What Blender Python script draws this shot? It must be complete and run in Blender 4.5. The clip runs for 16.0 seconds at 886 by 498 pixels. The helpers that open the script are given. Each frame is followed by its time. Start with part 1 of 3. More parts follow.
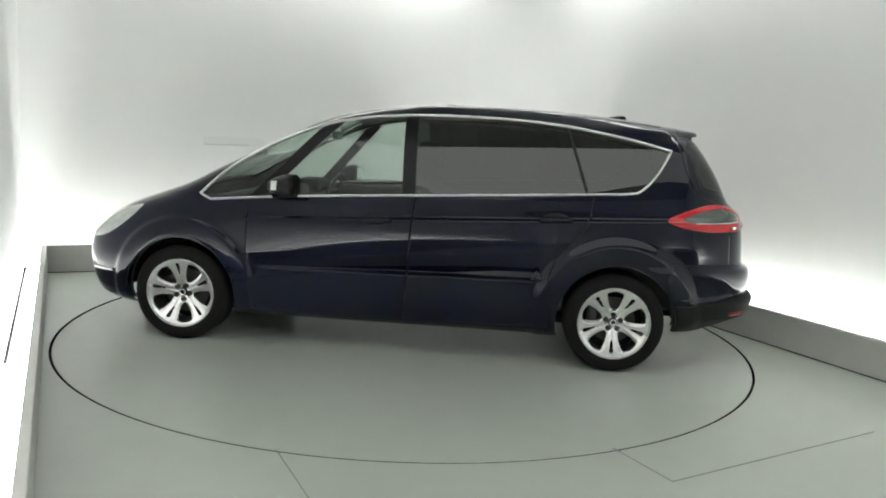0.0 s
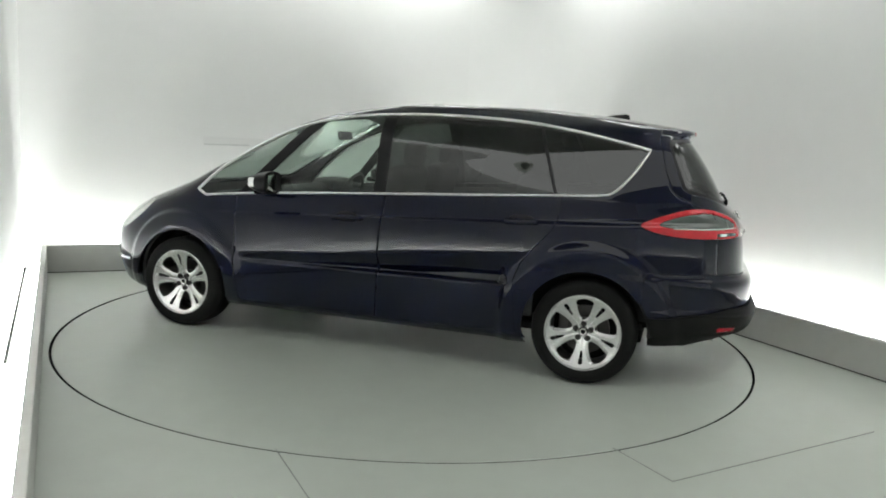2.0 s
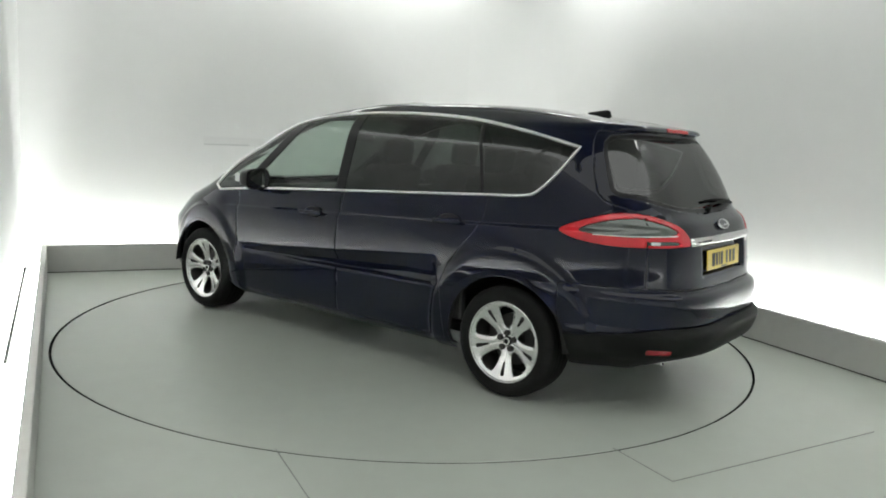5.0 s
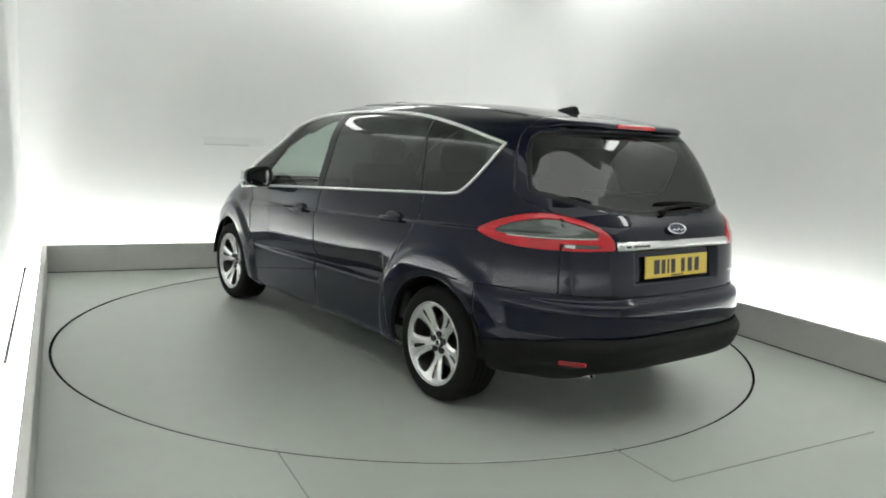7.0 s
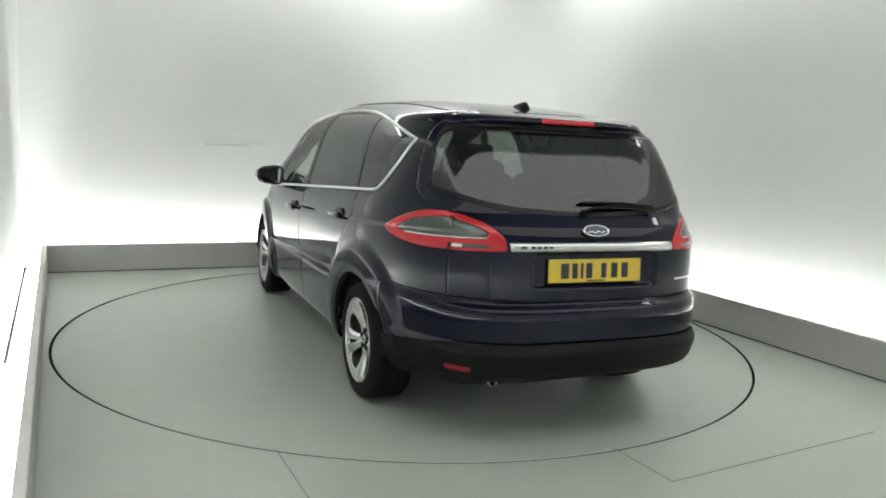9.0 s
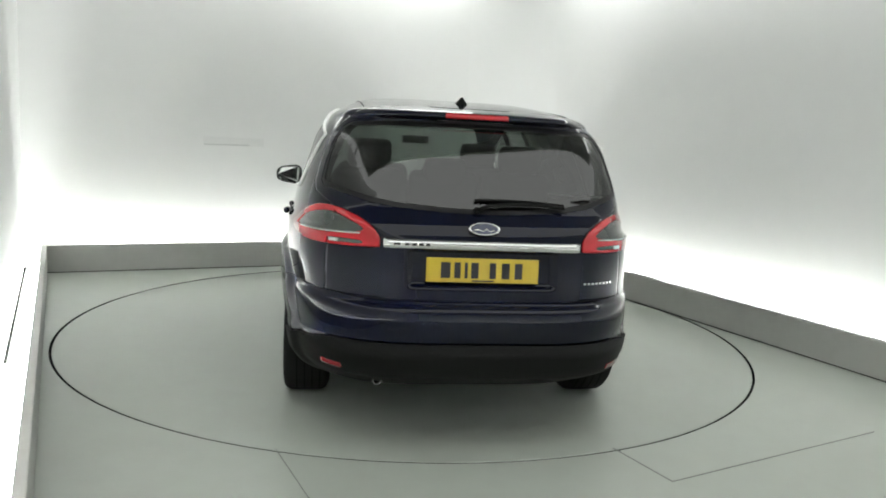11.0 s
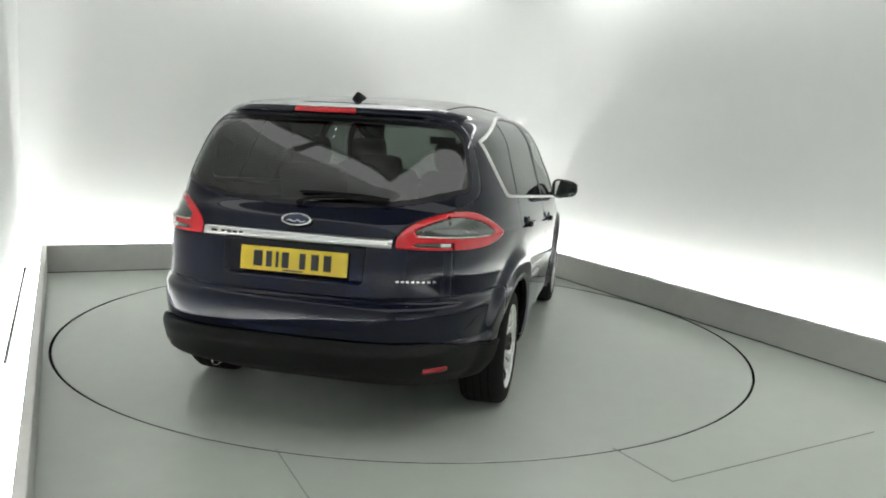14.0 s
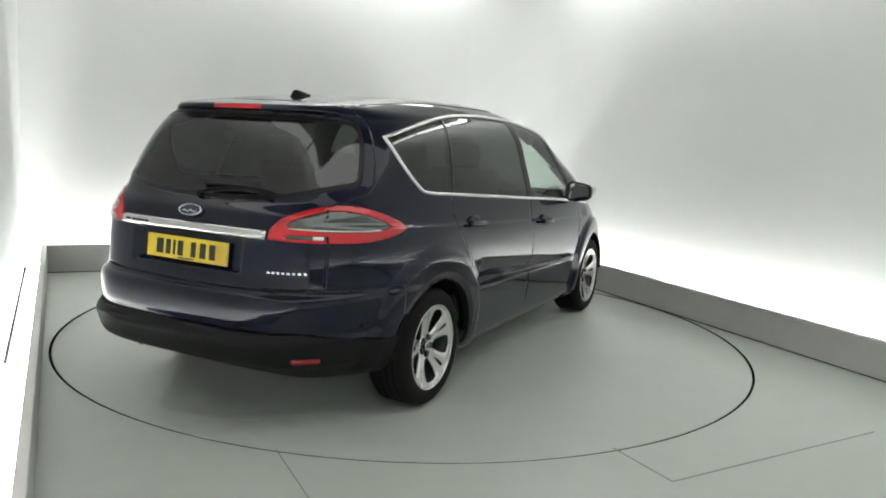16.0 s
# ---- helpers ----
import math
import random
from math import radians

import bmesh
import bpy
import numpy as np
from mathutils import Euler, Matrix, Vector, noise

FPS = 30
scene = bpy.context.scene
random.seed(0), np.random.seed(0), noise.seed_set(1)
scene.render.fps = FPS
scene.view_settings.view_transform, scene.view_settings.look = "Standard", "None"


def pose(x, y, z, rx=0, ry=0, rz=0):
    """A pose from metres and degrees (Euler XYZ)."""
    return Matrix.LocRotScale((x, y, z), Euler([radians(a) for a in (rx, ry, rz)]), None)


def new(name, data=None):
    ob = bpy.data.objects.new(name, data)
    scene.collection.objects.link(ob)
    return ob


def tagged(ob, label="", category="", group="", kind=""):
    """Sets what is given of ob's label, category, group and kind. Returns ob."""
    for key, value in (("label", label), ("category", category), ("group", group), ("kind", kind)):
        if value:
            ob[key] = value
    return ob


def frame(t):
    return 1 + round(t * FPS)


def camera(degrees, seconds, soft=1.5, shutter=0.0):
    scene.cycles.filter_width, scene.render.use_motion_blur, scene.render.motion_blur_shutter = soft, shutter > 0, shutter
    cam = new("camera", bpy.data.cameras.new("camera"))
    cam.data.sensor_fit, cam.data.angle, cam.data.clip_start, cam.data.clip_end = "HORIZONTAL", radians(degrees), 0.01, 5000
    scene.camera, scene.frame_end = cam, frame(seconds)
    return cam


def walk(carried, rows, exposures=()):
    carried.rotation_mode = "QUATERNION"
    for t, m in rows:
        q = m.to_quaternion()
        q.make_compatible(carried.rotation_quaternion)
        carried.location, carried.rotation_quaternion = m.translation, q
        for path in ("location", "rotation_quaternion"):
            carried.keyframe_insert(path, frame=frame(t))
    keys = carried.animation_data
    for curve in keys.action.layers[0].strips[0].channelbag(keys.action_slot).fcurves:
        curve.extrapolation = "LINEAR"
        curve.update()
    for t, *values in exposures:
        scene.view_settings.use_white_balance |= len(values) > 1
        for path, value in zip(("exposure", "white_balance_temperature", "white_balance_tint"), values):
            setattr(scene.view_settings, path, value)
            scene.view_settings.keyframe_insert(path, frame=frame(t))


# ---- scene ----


TURN_OFF = (0.001, -0.065)          # the car's middle on the turntable


def turn_at(t):
    """The turntable's angle in degrees: close to seven degrees a second."""
    return TH3 * t ** 3 + TH2 * t ** 2 + TH1 * t + TH0


TH3, TH2, TH1, TH0 = 0.0017126, -0.0655084, -6.40608, 172.809
EYE = Matrix.Translation((0, -5.643, 1.427)) @ pose(0, 0, 0, 0, 0, -2.45) @ pose(0, 0, 0, 90 - 8.36) @ pose(0, 0, 0, 0, 0, 3.0)
cam = camera(60.56, 16.0, soft=1.9)
walk(cam, [(0, EYE), (16, EYE)], exposures=[(0, 0.94), (16, 0.94)])


# ---- the room's light: closed white booth, its own lamps and added fill tubes only ----
world = bpy.data.worlds.new("world")
world.use_nodes = True
world.node_tree.nodes["Background"].inputs[0].default_value = (0.8, 0.85, 0.8, 1)
world.node_tree.nodes["Background"].inputs[1].default_value = 0.0
scene.world = world


# ---- materials ----
def material(name, base, rough=.5, metal=0.0, coat=0.0, spec=.5, vary=0.0, scale=6.0, bump=0.0, bump_scale=80.0, rough_vary=0.0, emit=0.0, stain=None):
    """Principled surface whose colour varies at two scales, with fine relief."""
    m = bpy.data.materials.new(name)
    m.use_nodes = True
    n, l = m.node_tree.nodes, m.node_tree.links
    p = n["Principled BSDF"]
    p.inputs["Base Color"].default_value = (*base, 1)
    p.inputs["Roughness"].default_value = rough
    p.inputs["Metallic"].default_value = metal
    p.inputs["Coat Weight"].default_value = coat
    p.inputs["Coat Roughness"].default_value = .03
    p.inputs["Specular IOR Level"].default_value = spec
    if emit:
        p.inputs["Emission Color"].default_value = (*base, 1)
        p.inputs["Emission Strength"].default_value = emit
    co = n.new("ShaderNodeTexCoord")
    if vary or rough_vary:
        big, fine, mix, ramp = (n.new(k) for k in ("ShaderNodeTexNoise", "ShaderNodeTexNoise", "ShaderNodeMath", "ShaderNodeMapRange"))
        big.inputs["Scale"].default_value, fine.inputs["Scale"].default_value = scale * .2, scale * 5
        big.inputs["Detail"].default_value = fine.inputs["Detail"].default_value = 4
        l.new(co.outputs["Object"], big.inputs["Vector"])
        l.new(co.outputs["Object"], fine.inputs["Vector"])
        mix.operation = "MULTIPLY_ADD"
        mix.inputs[1].default_value = .35
        l.new(fine.outputs[0], mix.inputs[0])
        l.new(big.outputs[0], mix.inputs[2])
        ramp.inputs[1].default_value, ramp.inputs[2].default_value = .4, .95
        ramp.inputs[3].default_value, ramp.inputs[4].default_value = 1 - vary, 1 + vary
        l.new(mix.outputs[0], ramp.inputs[0])
        if vary:
            hue = n.new("ShaderNodeVectorMath")
            hue.operation = "SCALE"
            hue.inputs[0].default_value = base
            l.new(ramp.outputs[0], hue.inputs["Scale"])
            l.new(hue.outputs[0], p.inputs["Base Color"])
            if stain:
                # worn, brownish patches with broken edges
                sn, cut, mx = n.new("ShaderNodeTexNoise"), n.new("ShaderNodeMapRange"), n.new("ShaderNodeMix")
                sn.inputs["Scale"].default_value, sn.inputs["Detail"].default_value, sn.inputs["Roughness"].default_value = 1.1, 9, .68
                cut.inputs[1].default_value, cut.inputs[2].default_value, cut.inputs[4].default_value = .42, .88, .55
                mx.data_type = "RGBA"
                mx.inputs["B"].default_value = (*stain, 1)
                l.new(co.outputs["Object"], sn.inputs["Vector"])
                l.new(sn.outputs[0], cut.inputs[0])
                l.new(cut.outputs[0], mx.inputs["Factor"])
                l.new(hue.outputs[0], mx.inputs["A"])
                l.new(mx.outputs["Result"], p.inputs["Base Color"])
        if rough_vary:
            rr = n.new("ShaderNodeMapRange")
            rr.inputs[1].default_value, rr.inputs[2].default_value = .4, .95
            rr.inputs[3].default_value, rr.inputs[4].default_value = max(.02, rough - rough_vary), min(1, rough + rough_vary)
            l.new(mix.outputs[0], rr.inputs[0])
            l.new(rr.outputs[0], p.inputs["Roughness"])
    if bump:
        tex, b = n.new("ShaderNodeTexNoise"), n.new("ShaderNodeBump")
        tex.inputs["Scale"].default_value, tex.inputs["Detail"].default_value = bump_scale, 5
        b.inputs["Strength"].default_value, b.inputs["Distance"].default_value = bump, .01
        l.new(co.outputs["Object"], tex.inputs["Vector"])
        l.new(tex.outputs[0], b.inputs["Height"])
        l.new(b.outputs[0], p.inputs["Normal"])
    return m


def glass(name, tint, gloss_ior=1.45, rough=.0):
    """Thin sheet: tinted see-through with a mirror gloss."""
    m = bpy.data.materials.new(name)
    m.use_nodes = True
    n, l = m.node_tree.nodes, m.node_tree.links
    n.remove(n["Principled BSDF"])
    see, gl, mix, lw, pw, mp = (n.new("ShaderNode" + k) for k in ("BsdfTransparent", "BsdfGlossy", "MixShader", "LayerWeight", "Math", "MapRange"))
    see.inputs[0].default_value = (*tint, 1)
    gl.inputs["Roughness"].default_value = rough
    lw.inputs[0].default_value = .5
    pw.operation = "POWER"
    pw.inputs[1].default_value = 5.0
    mp.inputs[3].default_value, mp.inputs[4].default_value = ((gloss_ior - 1) / (gloss_ior + 1)) ** 2 * 2.0, 1.0
    l.new(lw.outputs["Facing"], pw.inputs[0])
    l.new(pw.outputs[0], mp.inputs[0])
    l.new(mp.outputs[0], mix.inputs[0])
    l.new(see.outputs[0], mix.inputs[1])
    l.new(gl.outputs[0], mix.inputs[2])
    l.new(mix.outputs[0], n["Material Output"].inputs[0])
    return m


def glow(name, colour, strength):
    m = bpy.data.materials.new(name)
    m.use_nodes = True
    n, l = m.node_tree.nodes, m.node_tree.links
    n.remove(n["Principled BSDF"])
    e = n.new("ShaderNodeEmission")
    e.inputs[0].default_value, e.inputs[1].default_value = (*colour, 1), strength
    l.new(e.outputs[0], n["Material Output"].inputs[0])
    return m


PAINT = material("navy_paint", (.0016, .0029, .0135), .35, 0, 1.0, .01, .2, 3, 0)
PAINT.node_tree.nodes["Principled BSDF"].inputs["Coat IOR"].default_value = 1.395
WALL = material("white_wall_paint", (.85, .855, .845), .75, vary=.02, scale=1.5, bump=.04, bump_scale=120)
FLOOR = material("grey_green_floor_paint", (.50, .535, .485), .335, vary=.085, scale=1.4, bump=.015, bump_scale=60, rough_vary=.045, stain=(.455, .46, .405))
KERB = material("grey_kerb_board", (.50, .50, .48), .6, vary=.08, scale=3, bump=.05)
KERB_TOP = material("pale_kerb_edge", (.62, .66, .60), .5, vary=.05)
SEAM = material("dark_joint", (.008, .009, .008), .9, spec=.05)
RUBBER = material("tyre_rubber", (.010, .010, .0097), .85, spec=.2, vary=.2, scale=9, bump=.15, bump_scale=160)
BLACK = material("black_plastic", (.008, .0085, .008), .6, spec=.14, vary=.15, scale=8, bump=.08, bump_scale=300)
GLOSS_BLACK = material("satin_black_trim", (.007, .007, .0075), .32, spec=.3)
ALLOY = material("silver_alloy", (.68, .68, .68), .17, .95, .2, vary=.06, scale=20)
DARK_METAL = material("dark_brake_metal", (.07, .068, .065), .45, .7, vary=.3, scale=15)
CHROME = material("bright_chrome", (.86, .86, .85), .07, 1.0)
BRIGHT_TRIM = material("bright_window_trim", (.90, .90, .89), .32, 1.0, vary=.03)
SATIN = material("satin_chrome", (.70, .70, .69), .2, 1.0, vary=.05)
STRIP = glow("white_led_tube", (.98, 1.0, .99), 35)
PANEL = glow("ceiling_tube_glow", (.98, 1.0, .98), 4.2)
SOFT = glow("stretched_light_panel", (.97, 1.0, .965), .80)
FILL_GLOW = glow("added_fill_glow", (.97, 1.0, .97), .85)
DARK_CEILING = material("grey_ceiling", (.27, .275, .265), .9, vary=.2)

JOINT = material("grey_joint", (.27, .285, .265), .8)
STREAK = material("faint_grey_wall", (.815, .82, .81), .8, vary=.06, scale=6)
STREAK_LINE = material("darker_grey_wall", (.66, .665, .655), .8, vary=.2, scale=14)


# ---- the car's outer surface: level curves stacked in height, left half, x forward ----
def smooth_curve(xs, ys):
    """Monotone cubic through the knots (xs rising)."""
    xs, ys = np.array(xs, float), np.array(ys, float)
    h = np.diff(xs)
    d = np.diff(ys) / h
    m = np.zeros(len(xs))
    m[0], m[-1] = d[0], d[-1]
    for i in range(1, len(xs) - 1):
        if d[i - 1] * d[i] > 0:
            w1, w2 = 2 * h[i] + h[i - 1], h[i] + 2 * h[i - 1]
            m[i] = (w1 + w2) / (w1 / d[i - 1] + w2 / d[i])

    def f(x):
        x = np.clip(np.asarray(x, float), xs[0], xs[-1])
        i = np.clip(np.searchsorted(xs, x) - 1, 0, len(xs) - 2)
        t = (x - xs[i]) / h[i]
        a, b = ys[i], ys[i + 1]
        return (a * (1 + 2 * t) * (1 - t) ** 2 + h[i] * m[i] * t * (1 - t) ** 2
                + b * t * t * (3 - 2 * t) + h[i] * m[i + 1] * t * t * (t - 1))
    return f


Z_TOP = 1.652
front_x = smooth_curve([.20, .25, .36, .50, .64, .75, .86, .953, 1.026, 1.167, 1.277, 1.385, 1.494, 1.546, 1.609, 1.64, Z_TOP],
                       [2.15, 2.215, 2.265, 2.288, 2.26, 2.15, 1.965, 1.725, 1.51, 1.225, 1.01, .805, .595, .47, .14, -.20, -.58])
rear_x = smooth_curve([.20, .24, .33, .372, .43, .466, .512, .56, .61, .645, .670, .692, .715, .85, .94, 1.025, 1.10, 1.19, 1.30, 1.40, 1.47, 1.503, 1.522, 1.540, 1.556, 1.578, 1.612, 1.643, Z_TOP],
                      [-1.98, -2.06, -2.285, -2.372, -2.396, -2.404, -2.368, -2.375, -2.376, -2.372, -2.360, -2.323, -2.316, -2.300, -2.285, -2.250, -2.168, -2.123, -2.059, -1.991, -1.937, -1.910, -1.952, -1.946, -1.87, -1.72, -1.45, -1.05, -.64])
half_w = smooth_curve([.20, .24, .32, .50, .65, .80, .95, 1.03, 1.15, 1.30, 1.40, 1.47, 1.53, 1.57, 1.60, 1.63, 1.645, Z_TOP],
                      [.84, .885, .905, .925, .935, .938, .925, .90, .864, .814, .781, .743, .692, .630, .578, .50, .40, .004])
front_n = smooth_curve([.20, .7, .95, 1.05, 1.2, 1.45, 1.55, Z_TOP], [4.6, 4.4, 5.2, 7.4, 9.2, 8.4, 5.2, 3.6])
rear_n = smooth_curve([.20, .5, .9, 1.1, 1.3, 1.45, 1.55, Z_TOP], [4.0, 4.1, 4.3, 5.0, 5.7, 5.9, 5.0, 3.6])
X_MID = -.25
WHEEL_X, WHEEL_Z, ARCH_R = 1.42, .318, .372


def bump01(t):
    t = np.clip(t, 0, 1)
    return t * t * (3 - 2 * t)


def make_grid(n_rear=190, n_front=150):
    low = np.linspace(.20, 1.46, 150)
    high = Z_TOP - (Z_TOP - 1.46) * np.linspace(1, 0, 46)[1:] ** 2
    levels = np.concatenate([low, high])
    rows = []
    for z in levels:
        w = half_w(z)
        out = []
        for edge, n, count in ((rear_x(z), rear_n(z), n_rear), (front_x(z), front_n(z), n_front)):
            top = .5 ** (1 / n)
            k = np.linspace(0, top, 700)
            other = (1 - k ** n) ** (1 / n)
            ex = np.concatenate([other, k[::-1][1:]])
            ey = np.concatenate([k, other[::-1][1:]])
            x, y = X_MID + (edge - X_MID) * ex, w * ey
            s = np.concatenate([[0], np.cumsum(np.hypot(np.diff(x), np.diff(y)))])
            k = np.linspace(0, 1, count)
            out.append((np.interp(k * s[-1], s, x), np.interp(k * s[-1], s, y)))
        (xa, ya), (xb, yb) = out
        rows.append((np.concatenate([xa, xb[::-1][1:]]), np.concatenate([ya, yb[::-1][1:]])))
    gx = np.array([r[0] for r in rows]).T
    gy = np.array([r[1] for r in rows]).T
    gz = np.tile(levels, (gx.shape[0], 1))
    gy[0, :], gy[-1, :] = 0, 0
    return gx, gy, gz


def shape_sides(gx, gy, gz):
    """Flared arches, the shoulder crease and the scooped lower doors."""
    side = bump01((gy - .55) / .25)
    dy = np.zeros_like(gy)
    for cx, r0, run, out in ((-WHEEL_X, .118, .075, .029), (WHEEL_X, .112, .045, .029)):
        r = np.hypot(gx - cx, gz - WHEEL_Z)
        lip = 1 - bump01((r - (ARCH_R + r0)) / run)
        edge = 1 - bump01((r - (ARCH_R + .012)) / .02)
        dy += (out * lip - .007 * edge) * bump01((gz - .10) / .2)
    # the shoulder: the flank steps in above this line
    zs = .892 - .048 * gx
    dy -= .013 * bump01((gz - zs) / .022) * bump01((.15 - (gz - zs)) / .12) * bump01((1.25 - gx) / .2)
    # a wedge under the doors' crease that deepens to the rear, closed by a sharp lower edge
    zu, zl = .57 + .096 * (.9 - gx), .548 + .016 * (.9 - gx)
    span = bump01((gx + .955) / .07) * bump01((.95 - gx) / .1)
    deep = .088 * np.clip((.95 - gx) / 1.6, 0, 1) * span
    down = np.clip((zu - gz) / np.maximum(zu - zl, .012), 0, 1)
    back = 1 - bump01((zl - gz) / .022) * .75
    dy -= deep * down * back
    # the spoiler's lip dies out towards the corners
    lip_z = bump01((gz - 1.503) / .019) * bump01((1.566 - gz) / .026)
    gx = gx + .062 * lip_z * bump01((gy - .40) / .24) * bump01((-gx - 1.66) / .2)
    # plate recess in the tail
    tail = bump01((-gx - 2.1) / .08)
    hollow = bump01((.345 - gy) / .022) * bump01((gz - .752) / .025) * bump01((.93 - gz) / .012)
    gx = gx + tail * hollow * .032
    return gx, gy + side * dy, gz


def inside_poly(px, pz, poly):
    """Signed distance to a closed outline, positive inside."""
    poly = np.array(poly, float)
    a, b = poly, np.roll(poly, -1, axis=0)
    best = np.full(px.shape, 9.0)
    odd = np.zeros(px.shape, bool)
    for (ax, az), (bx, bz) in zip(a, b):
        ex, ez = bx - ax, bz - az
        t = np.clip(((px - ax) * ex + (pz - az) * ez) / (ex * ex + ez * ez + 1e-12), 0, 1)
        best = np.minimum(best, np.hypot(px - ax - t * ex, pz - az - t * ez))
        if az != bz:
            odd ^= ((az > pz) != (bz > pz)) & (px < ax + (pz - az) * ex / ez)
    return np.where(odd, best, -best)


# ---- mesh helpers ----
def link_mesh(name, verts, faces, mat, parent=None, label="", smooth=True, mats=None, weld=0.0):
    me = bpy.data.meshes.new(name)
    me.from_pydata([tuple(v) for v in verts], [], faces)
    if weld:
        b = bmesh.new()
        b.from_mesh(me)
        bmesh.ops.remove_doubles(b, verts=b.verts, dist=weld)
        b.to_mesh(me)
        b.free()
    if smooth:
        me.shade_smooth()
    me.materials.append(mat)
    ob = new(name, me)
    if parent:
        ob.parent = parent
    if label:
        ob["label"] = label
    return ob


def part(name, bm, mat, parent=None, label="", smooth=False):
    me = bpy.data.meshes.new(name)
    bm.normal_update()
    bm.to_mesh(me)
    bm.free()
    if smooth:
        me.shade_smooth()
    me.materials.append(mat)
    ob = new(name, me)
    if parent:
        ob.parent = parent
    if label:
        ob["label"] = label
    return ob


def thing(name, label, category, m=None, group="", kind=""):
    ob = new(name)
    if m is not None:
        ob.matrix_basis = m
    return tagged(ob, label, category, group, kind)


def box(sx, sy, sz, m=None, bevel=0.0, seg=2, bm=None):
    """A bevelled block centred on m, added to bm."""
    out = bm or bmesh.new()
    b = bmesh.new()
    bmesh.ops.create_cube(b, size=1, matrix=Matrix.Diagonal((sx, sy, sz, 1)))
    if bevel:
        bmesh.ops.bevel(b, geom=b.edges[:], offset=bevel, segments=seg, affect="EDGES", profile=.5)
    if m is not None:
        b.transform(m)
    tmp = bpy.data.meshes.new("tmp")
    b.to_mesh(tmp)
    b.free()
    out.from_mesh(tmp)
    bpy.data.meshes.remove(tmp)
    return out


def lathe(profile, seg=64, close=True, m=None, bm=None):
    """Turn (radius, offset along y) points round the y axis."""
    out = bm or bmesh.new()
    m = m or Matrix.Identity(4)
    rings = []
    for r, y in profile:
        rings.append([out.verts.new(m @ Vector((r * math.cos(a), y, r * math.sin(a)))) for a in (2 * math.pi * k / seg for k in range(seg))])
    pairs = list(zip(rings, rings[1:])) + ([(rings[-1], rings[0])] if close else [])
    for a, b in pairs:
        for k in range(seg):
            out.faces.new((a[k], a[(k + 1) % seg], b[(k + 1) % seg], b[k]))
    return out


def tube(points, radius, seg=8, closed=False, flat=1.0, bm=None):
    """A swept round bar along points."""
    out = bm or bmesh.new()
    pts = [Vector(q) for q in points]
    n = len(pts)
    rings, side = [], None
    for i, q in enumerate(pts):
        a = pts[(i - 1) % n] if (closed or i) else q
        b = pts[(i + 1) % n] if (closed or i < n - 1) else q
        d = (b - a).normalized()
        if side is None:
            side = d.orthogonal().normalized()
        side = (side - d * side.dot(d)).normalized()
        up = d.cross(side)
        rings.append([out.verts.new(q + radius * (math.cos(t) * side + flat * math.sin(t) * up)) for t in (2 * math.pi * k / seg for k in range(seg))])
    for i in range(n if closed else n - 1):
        a, b = rings[i], rings[(i + 1) % n]
        for k in range(seg):
            out.faces.new((a[k], a[(k + 1) % seg], b[(k + 1) % seg], b[k]))
    if not closed:
        out.faces.new(rings[0][::-1])
        out.faces.new(rings[-1])
    return out


def clip_grid(pts, g):
    """The part of a grid of points (n, m, 3) where the field g is positive, cut along g = 0."""
    n, m = g.shape
    pos = g > 0
    some = pos[:-1, :-1] | pos[1:, :-1] | pos[1:, 1:] | pos[:-1, 1:]
    verts, faces, made = [], [], {}

    def vert(i, j):
        k = (i, j)
        if k not in made:
            made[k] = len(verts)
            verts.append(pts[i, j])
        return made[k]

    def cross(a, b):
        k = (a, b) if a < b else (b, a)
        if k not in made:
            t = g[a] / (g[a] - g[b])
            made[k] = len(verts)
            verts.append(pts[a] + t * (pts[b] - pts[a]))
        return made[k]
    for i, j in np.argwhere(some):
        c4 = ((i, j), (i + 1, j), (i + 1, j + 1), (i, j + 1))
        poly = []
        for a, b in zip(c4, c4[1:] + c4[:1]):
            if pos[a]:
                poly.append(vert(*a))
            if pos[a] != pos[b]:
                poly.append(cross(a, b))
        if len(poly) > 2:
            faces.append(poly)
    return verts, faces


# ---- the photo booth, turned against the camera ----
ROOM = pose(0, 0, 0, 0, 0, 24.64)
U_LEFT, U_RIGHT, V_BACK, KERB_H, TABLE_R = -2.46, 2.425, 2.64, .26, 2.43
TABLE_X, TABLE_Y = .02, -.04
WL, WR, WB, WF, CEIL = U_LEFT - .20, U_RIGHT + .32, V_BACK + .31, -7.6, 3.3


def in_room(u, v, z=0):
    return ROOM @ Vector((u, v, z))


def wall_block(name, u0, v0, u1, v1, z0, z1, mat, label, kind="structure", category="wall"):
    m = ROOM @ Matrix.Translation(((u0 + u1) / 2, (v0 + v1) / 2, (z0 + z1) / 2))
    ob = part(name, box(abs(u1 - u0), abs(v1 - v0), z1 - z0), mat)
    ob.matrix_basis = m
    return tagged(ob, label, category, kind=kind)


